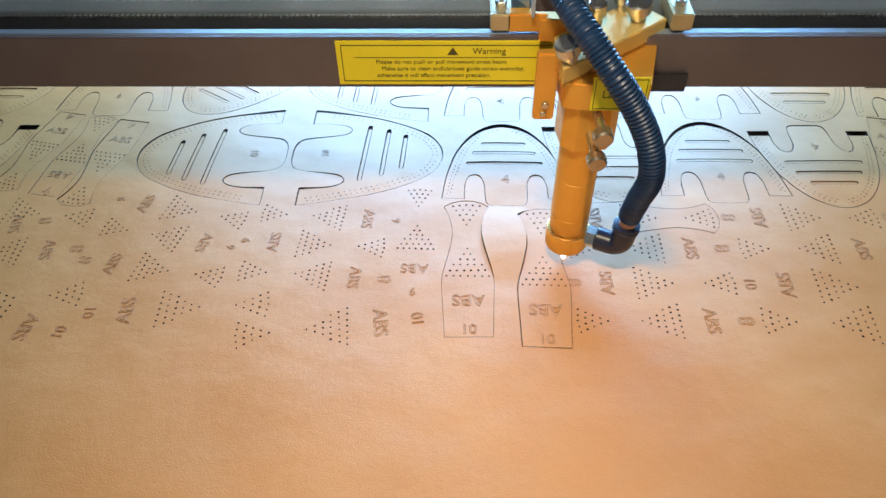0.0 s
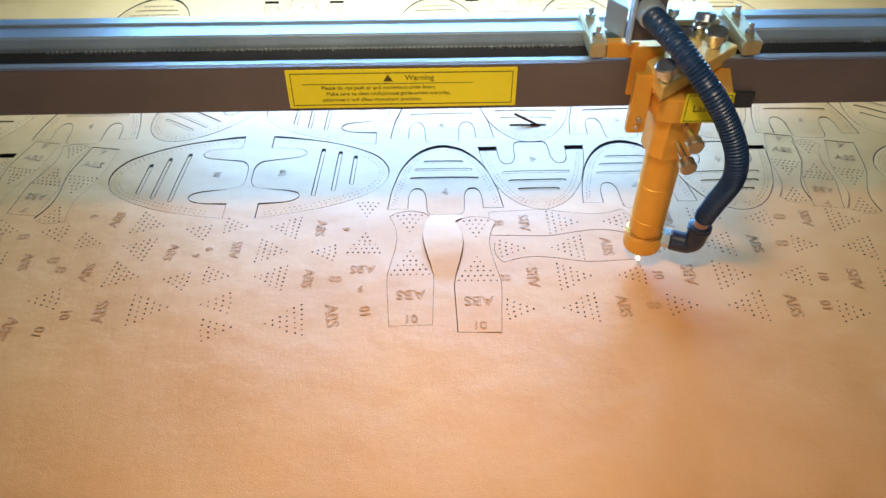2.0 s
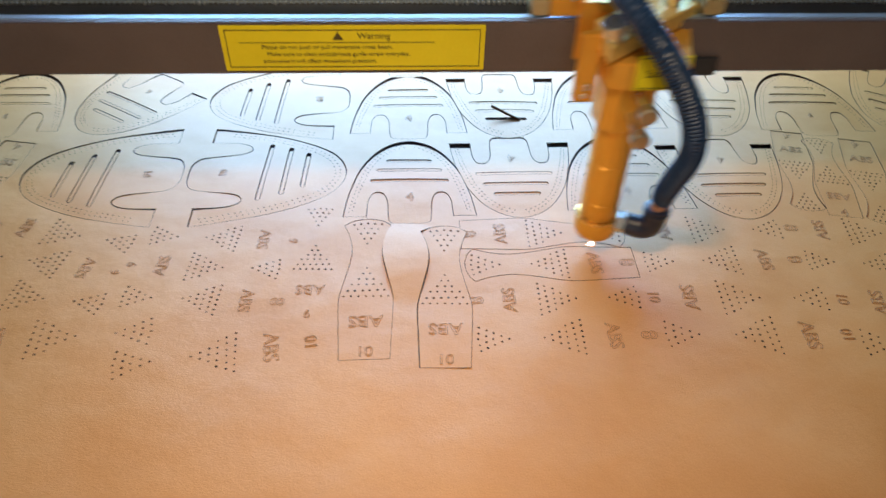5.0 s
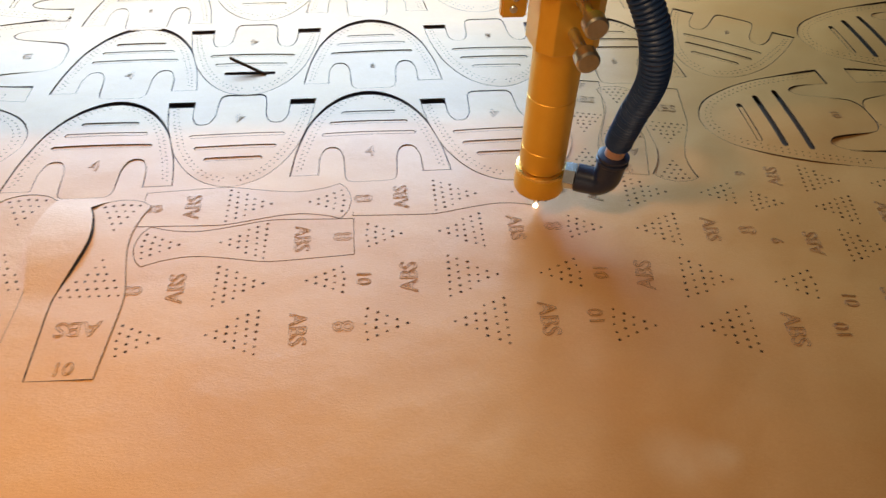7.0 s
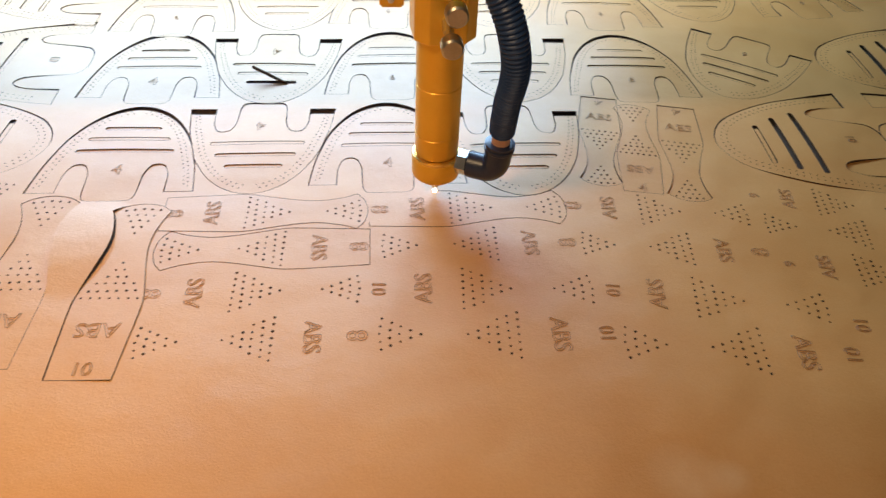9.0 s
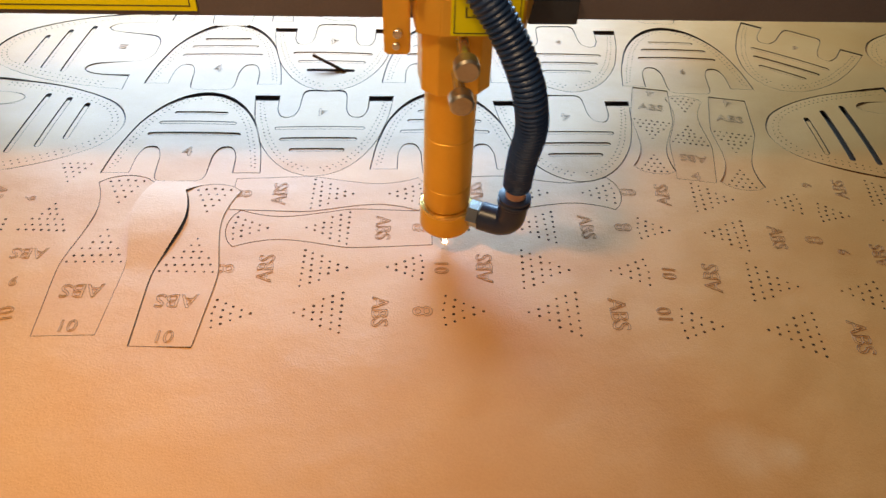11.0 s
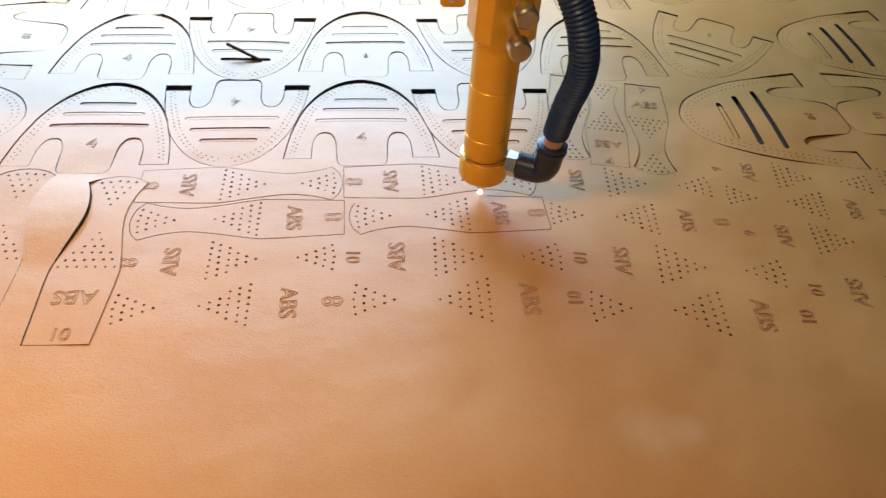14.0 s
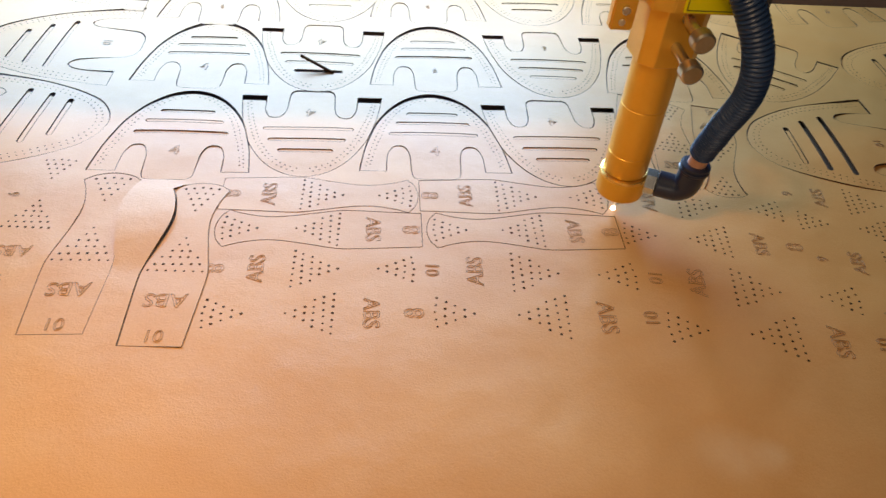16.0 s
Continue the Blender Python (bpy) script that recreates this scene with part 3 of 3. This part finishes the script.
# ---- the gantry beam; its own origin runs with the laser's height over the bed ----
gantry = tagged(new("gantry_beam"), "brown and aluminium gantry beam with a yellow sticker", "machine beam")
part("front_plate", box(-1.1, 1.2, 0.026, 0.031, 0.159, 0.2005, 0.0008), BROWN, gantry, "dark brown painted front plate")
part("core", box(-1.1, 1.2, 0.0315, 0.104, 0.161, 0.1915, 0.001), BROWN, gantry)
part("front_lip", box(-1.1, 1.2, 0.0315, 0.0385, 0.192, 0.2005, 0.0006), ALU, gantry, "bright aluminium lip")
part("belt", box(-1.1, 1.2, 0.0395, 0.0640, 0.192, 0.1965, 0.0005), DARK, gantry, "black drive belt")
_b = bmesh.new()
for k in range(290):
    x = -0.62 + k * 0.004
    box(x, x + 0.0021, 0.0605, 0.0632, 0.1967, 0.1985, 0, _b)
tagged(part("belt_teeth", _b, STEEL, gantry, "row of pale belt teeth"), kind="stuff")
part("rear_rail", box(-1.1, 1.2, 0.067, 0.105, 0.192, 0.2085, 0.0015), ALU, gantry, "pale blue-grey aluminium guide rail")
part("rail_ridge", box(-1.1, 1.2, 0.0895, 0.0925, 0.2087, 0.2100, 0.0005), ALU, gantry)
sign = part("warning_sticker", box(-0.079, 0.112, 0.0245, 0.0257, 0.1625, 0.1985, 0.0003), YELLOW, gantry, "yellow warning sticker with dark print")
FACE = pose(0, 0, 0, 90, 0, 0)


def print_on(parent, body, size, x, y, z, m=FACE):
    ob = new("print", text_mesh(body, size, INK, 0.0, "print"))
    ob.parent = parent
    ob.matrix_basis = Matrix.Translation((x, y, z)) @ m
    return ob


def frame_lines(x0, x1, z0, z1, y, w):
    b = box(x0, x1, y - 0.0001, y + 0.0001, z0, z0 + w, 0)
    box(x0, x1, y - 0.0001, y + 0.0001, z1 - w, z1, 0, b)
    box(x0, x0 + w, y - 0.0001, y + 0.0001, z0 + w, z1 - w, 0, b)
    box(x1 - w, x1, y - 0.0001, y + 0.0001, z0 + w, z1 - w, 0, b)
    return b


part("sticker_border", frame_lines(-0.0755, 0.1085, 0.1655, 0.1955, 0.0243, 0.0006), INK, sign)
part("sticker_rule", box(-0.066, 0.075, 0.0242, 0.0244, 0.1852, 0.1856, 0), INK, sign)
_b = bmesh.new()
_v = [_b.verts.new(p) for p in ((0.001, 0.0242, 0.1875), (0.009, 0.0242, 0.1875), (0.005, 0.0242, 0.1938))]
_b.faces.new(_v)
part("warning_triangle", _b, INK, sign)
print_on(sign, "Warning", 0.0068, 0.031, 0.0242, 0.1905)
print_on(sign, "Please do not push or pull movement cross beam.", 0.0047, -0.003, 0.0242, 0.1818)
print_on(sign, "Make sure to clean andlubricate guide-screw everyday,", 0.0047, 0.005, 0.0242, 0.1762)
print_on(sign, "otherwise it will affect movement precision.", 0.0047, -0.009, 0.0242, 0.1706)

# ---- the laser head on its carriage; its origin is the point of the beam on the leather ----
head = tagged(new("laser_cutting_unit"), "gold anodised laser cutting unit with a navy ribbed hose", "laser cutter")
part("tube", lathe([(0, 0.040), (0.0152, 0.040), (0.0158, 0.041), (0.0158, 0.0570), (0.0154, 0.0574), (0.0154, 0.0580), (0.0158, 0.0584), (0.0158, 0.0960),
                    (0.0154, 0.0964), (0.0154, 0.0970), (0.0158, 0.0974), (0.0158, 0.134), (0, 0.134)], 56), GOLD, head, "", True)
collar = part("collar", lathe([(0, 0.0125), (0.006, 0.0125), (0.0150, 0.0185), (0.0172, 0.0205), (0.0178, 0.0222), (0.0178, 0.0375), (0.0175, 0.0385), (0.0160, 0.0392), (0, 0.0392)], 56), GOLD, head, "", True)
part("collar_ring", lathe([(0.0161, 0.0393), (0.0176, 0.0388), (0.0180, 0.0372), (0.0179, 0.0366), (0.0161, 0.0366)], 56), GOLD_EDGE, collar, "bright gold rim", True)
part("nozzle", lathe([(0, 0.0045), (0.0012, 0.0045), (0.0016, 0.0052), (0.0052, 0.0108), (0.0060, 0.0124), (0, 0.0124)], 32), BRASS_DULL, head, "small conical nozzle", True)
part("spark", lathe([(0, -0.0003), (0.0014, 0.0002), (0.0018, 0.0012), (0.0012, 0.0026), (0.0007, 0.0044), (0.0005, 0.0060), (0, 0.0066)], 12), SPARK, head, "bright white cutting spark", True)


def chamfered(w, d, c, z0, z1, m=None):
    b = bmesh.new()
    pts = [(w - c, -d), (w, -d + c), (w, d - c), (w - c, d), (-w + c, d), (-w, d - c), (-w, -d + c), (-w + c, -d)]
    lo, hi = [b.verts.new((x, y, z0)) for x, y in pts], [b.verts.new((x, y, z1)) for x, y in pts]
    b.faces.new(lo[::-1])
    b.faces.new(hi)
    for k in range(8):
        b.faces.new((lo[k], lo[(k + 1) % 8], hi[(k + 1) % 8], hi[k]))
    bmesh.ops.bevel(b, geom=b.edges[:], offset=0.0005, segments=1, affect="EDGES")
    if m:
        b.transform(m)
    return b


part("adapter", chamfered(0.0200, 0.0185, 0.008, 0.1335, 0.1730, pose(0.001, 0, 0, 0, 0, 6)), GOLD, head)


def prism(points, z0, z1, bevel=0.0008):
    b = bmesh.new()
    lo, hi = [b.verts.new((x, y, z0)) for x, y in points], [b.verts.new((x, y, z1)) for x, y in points]
    b.faces.new(lo[::-1])
    b.faces.new(hi)
    n = len(points)
    for k in range(n):
        b.faces.new((lo[k], lo[(k + 1) % n], hi[(k + 1) % n], hi[k]))
    bmesh.ops.bevel(b, geom=b.edges[:], offset=bevel, segments=2, affect="EDGES")
    return b


part("mirror_body", prism([(-0.008, -0.0235), (0.036, -0.0235), (0.050, 0.032), (0.030, 0.052), (-0.024, 0.010), (-0.021, -0.020)], 0.1725, 0.1936), GOLD, head)
MOUNT = [(-0.024, -0.0270), (0.055, 0.038), (0.034, 0.064), (-0.027, 0.014)]
mount = part("mirror_mount", prism(MOUNT, 0.1952, 0.2080), LIT_GOLD, head)
part("mount_edge", prism(inset(MOUNT, -0.0007), 0.1938, 0.1950, 0.0003), GOLD_EDGE, mount, "bright gold rim")
for x, z, ln in ((0.0035, 0.1470, 0.045), (0.0055, 0.1660, 0.043)):
    k = part("clamp_screw", cyl(0.0034, 0, ln - 0.012, 16, 0.0003, along((x - 0.002, -0.010, z + 0.002), (x, -0.060, z))), STEEL, head, "knurled steel clamp screw", True)
    part("screw_head", cyl(0.0068, ln - 0.0135, ln - 0.004, 28, 0.0012, along((x - 0.002, -0.010, z + 0.002), (x, -0.060, z))), BRASS_DULL, k, "", True)
plate_side = part("side_plate", box(-0.039, -0.024, -0.006, 0.002, 0.152, 0.206, 0.0012), GOLD, head)
part("bolt", cyl(0.0028, 0, 0.003, 16, 0.0005, along((-0.031, -0.006, 0.166), (-0.031, -0.02, 0.166))), STEEL, plate_side, "", True)
part("bolt", cyl(0.0022, 0, 0.002, 16, 0.0005, along((-0.032, -0.006, 0.158), (-0.032, -0.02, 0.158))), STEEL, plate_side, "", True)
part("rear_neck", box(-0.036, -0.010, 0.0245, 0.0365, 0.170, 0.2145, 0.001), GOLD, head)
tag = part("laser_tag", box(-0.003, 0.0345, -0.0250, -0.0238, 0.1740, 0.2005, 0.0003), YELLOW, head, "yellow sticker with dark print")
part("tag_border", frame_lines(-0.0015, 0.0330, 0.1755, 0.1990, -0.0252, 0.0005), INK, tag)
print_on(tag, "Laser", 0.0085, 0.0130, -0.0253, 0.1870)


def thumb_knob(x, y, z, r, h, lean, name="adjusting_knob", mat=STEEL):
    m = pose(x, y, z, *lean)
    k = part(name, cyl(r, h * 0.45, h, 28, 0.001, m), mat, head, "nickel adjusting knob", True)
    part("shank", cyl(r * 0.62, 0, h * 0.44, 20, 0.0004, m), STEEL, k, "", True)
    return k


thumb_knob(-0.019, -0.017, 0.2080, 0.0082, 0.016, (10, -16, 0))
thumb_knob(-0.005, -0.006, 0.2080, 0.0046, 0.016, (8, -14, 0))
thumb_knob(0.034, 0.036, 0.2080, 0.0088, 0.016, (10, -8, 0))
thumb_knob(0.024, 0.048, 0.2080, 0.0052, 0.015, (4, -8, 0))
thumb_knob(0.004, 0.030, 0.2080, 0.0062, 0.020, (14, -6, 0))
part("carriage", box(-0.036, 0.048, 0.068, 0.1045, 0.2106, 0.2160, 0.001), CHAMPAGNE, head, "champagne coloured carriage plate")
part("carriage_block", box(-0.0575, -0.030, 0.0290, 0.0395, 0.2020, 0.2158, 0.001), GOLD, head)
for x in (-0.0665, 0.0600):
    c = part("belt_clamp", box(x - 0.0075, x + 0.0075, 0.0300, 0.094, 0.2020, 0.2150, 0.0012, None, pose(0.004 if x < 0 else 0.004, 0, 0, 0, 0, 0)), CHAMPAGNE, head, "champagne coloured belt clamp bar")
    for y in (0.044, 0.078):
        s_ = part("hex_bolt", cyl(0.0042, 0.2151, 0.2185, 6, 0.0004, pose(x + 0.004, y, 0)), STEEL, c, "steel hex bolt")
        part("bolt_stud", cyl(0.0022, 0.2186, 0.2240, 12, 0.0004, pose(x + 0.004, y, 0)), STEEL, c, "", True)
part("stop_plate", box(0.045, 0.0745, 0.0215, 0.0243, 0.1575, 0.1725, 0.0005), DARK, head, "black stop plate")
# air fitting and hose
nut = part("hex_nut", cyl(0.0092, 0, 0.0085, 6, 0.0006, along((0.0150, -0.0060, 0.0345), (0.0420, -0.0175, 0.0345))), STEEL, head, "nickel hex nut")
elbow = part("elbow_fitting", tube(smooth_path([(0.0232, -0.0095, 0.0345), (0.030, -0.0124, 0.0343), (0.0365, -0.0152, 0.0348), (0.0412, -0.0172, 0.0390), (0.0423, -0.0178, 0.0455), (0.0428, -0.0180, 0.0525)], 6), 0.0098, 24), FITTING, head, "black plastic elbow push-in fitting", True)
part("release_ring", lathe([(0, 0), (0.0102, 0), (0.0110, 0.0008), (0.0110, 0.0026), (0.0098, 0.0032), (0.0098, 0.0040), (0.0108, 0.0046), (0.0108, 0.0060), (0.0086, 0.0066), (0, 0.0066)], 28, along((0.0428, -0.018, 0.0527), (0.0432, -0.018, 0.062))), FITTING, elbow, "dark grey release ring", True)
part("fitting_boss", lathe([(0.0012, 0), (0.0030, 0), (0.0030, 0.0012), (0.0014, 0.0012), (0.0012, 0)], 20, along((0.0290, -0.0203, 0.0365), (0.022, -0.04, 0.040))), DARK, elbow, "", True)
part("air_tube", tube(smooth_path([(0.0430, -0.018, 0.0550), (0.0433, -0.0182, 0.060), (0.0433, -0.0215, 0.0745)], 4), 0.0066, 20), SLEEVE, head, "copper coloured air tube", True)
HOSE_LINE = smooth_path([(0.0432, -0.0205, 0.0705), (0.0428, -0.0235, 0.0780), (0.0420, -0.0300, 0.0900), (0.0415, -0.0370, 0.1050), (0.0418, -0.0445, 0.1200), (0.0415, -0.0505, 0.1350),
                         (0.0390, -0.0545, 0.1500), (0.0350, -0.0550, 0.1650), (0.0285, -0.0525, 0.1800), (0.0190, -0.0490, 0.1960), (0.0050, -0.0440, 0.2150), (-0.0120, -0.0280, 0.2335),
                         (-0.0225, -0.0060, 0.2415), (-0.0290, 0.0200, 0.2435), (-0.0300, 0.0400, 0.2440)], 32)
part("ribbed_hose", tube(HOSE_LINE, lambda s: 0.0078 + 0.0014 * (0.5 + 0.5 * math.sin(2 * math.pi * s / 0.0030)) ** 0.6, 22), HOSE, head, "navy ribbed plastic hose", True)
part("hose_collar", lathe([(0.0086, 0), (0.0106, 0.0006), (0.0112, 0.0050), (0.0112, 0.0120), (0.0086, 0.0125)], 28, along((-0.0280, 0.0170, 0.2433), (-0.0297, 0.0320, 0.2440))), ALU, head, "grey hose collar", True)
hold = part("hose_bracket", box(-0.040, -0.014, 0.0310, 0.0335, 0.2165, 0.284, 0.0008), BROWN, head, "dark grey hose bracket")
part("bracket_rim", box(-0.0425, -0.0402, 0.0230, 0.0345, 0.2163, 0.284, 0.0006), ALU, hold)
part("bracket_foot", prism([(-0.056, 0.056), (-0.043, 0.035), (-0.040, 0.060)], 0.2163, 0.2420, 0.0006), ALU, hold)
thumb_knob(0.026, 0.052, 0.2160, 0.0090, 0.014, (-14, 10, 0))
thumb_knob(0.004, 0.066, 0.2160, 0.0050, 0.012, (0, 0, 0))


# ---- what moves ----
HEAD_ROWS = [(0, 0.1015, 0.3683), (0.5, 0.1292, 0.3658), (1.0, 0.1672, 0.3624), (1.5, 0.2052, 0.3583), (2.0, 0.2412, 0.3612), (2.2, 0.2490, 0.3680), (2.5, 0.2493, 0.3889),
             (2.7, 0.2430, 0.3965), (3.0, 0.2234, 0.3982), (3.2, 0.2082, 0.4000), (4.0, 0.1480, 0.3960), (4.5, 0.1110, 0.4000), (4.8, 0.1400, 0.4020), (5.1, 0.2450, 0.4030),
             (5.3, 0.2600, 0.4040), (5.5, 0.2750, 0.4010), (6.0, 0.3110, 0.3981), (6.5, 0.3483, 0.4050), (7.0, 0.3825, 0.4016), (7.25, 0.3960, 0.4080), (7.5, 0.3975, 0.4230),
             (7.7, 0.3930, 0.4290), (8.0, 0.3743, 0.4294), (8.5, 0.3367, 0.4326), (9.0, 0.2994, 0.4392), (9.5, 0.2644, 0.4375), (9.7, 0.2518, 0.4373), (10.0, 0.2490, 0.4250),
             (10.3, 0.2490, 0.4020), (10.6, 0.2530, 0.3900), (10.9, 0.2550, 0.3680), (11.2, 0.2740, 0.3620), (11.8, 0.3184, 0.3655), (12.0, 0.3325, 0.3630), (12.5, 0.3701, 0.3611),
             (12.8, 0.3920, 0.3620), (13.0, 0.3965, 0.3705), (13.25, 0.3975, 0.3890), (13.5, 0.3868, 0.3985), (14.0, 0.3520, 0.4033), (14.5, 0.3143, 0.3996), (15.0, 0.2770, 0.3952),
             (15.3, 0.2600, 0.3970), (15.5, 0.2938, 0.4066), (15.7, 0.3500, 0.4066), (15.9, 0.3960, 0.4065), (16.0, 0.3996, 0.4065)]


def head_at(t):
    for (a, x, y), (b, u, v) in zip(HEAD_ROWS, HEAD_ROWS[1:]):
        if a <= t <= b:
            w = (t - a) / (b - a)
            return x + (u - x) * w, y + (v - y) * w
    return HEAD_ROWS[-1][1:]


def motions():
    walk(head, [(t, pose(x, y, 0.0006)) for t, x, y in HEAD_ROWS])
    walk(gantry, [(t, pose(0, y, 0)) for t, x, y in HEAD_ROWS])
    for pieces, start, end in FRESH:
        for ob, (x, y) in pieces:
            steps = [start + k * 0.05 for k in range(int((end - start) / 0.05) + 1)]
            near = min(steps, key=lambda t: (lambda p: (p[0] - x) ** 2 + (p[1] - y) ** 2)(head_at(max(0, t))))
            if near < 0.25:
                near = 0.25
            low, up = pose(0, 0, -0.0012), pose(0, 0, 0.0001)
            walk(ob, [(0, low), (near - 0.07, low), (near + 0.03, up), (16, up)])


motions()
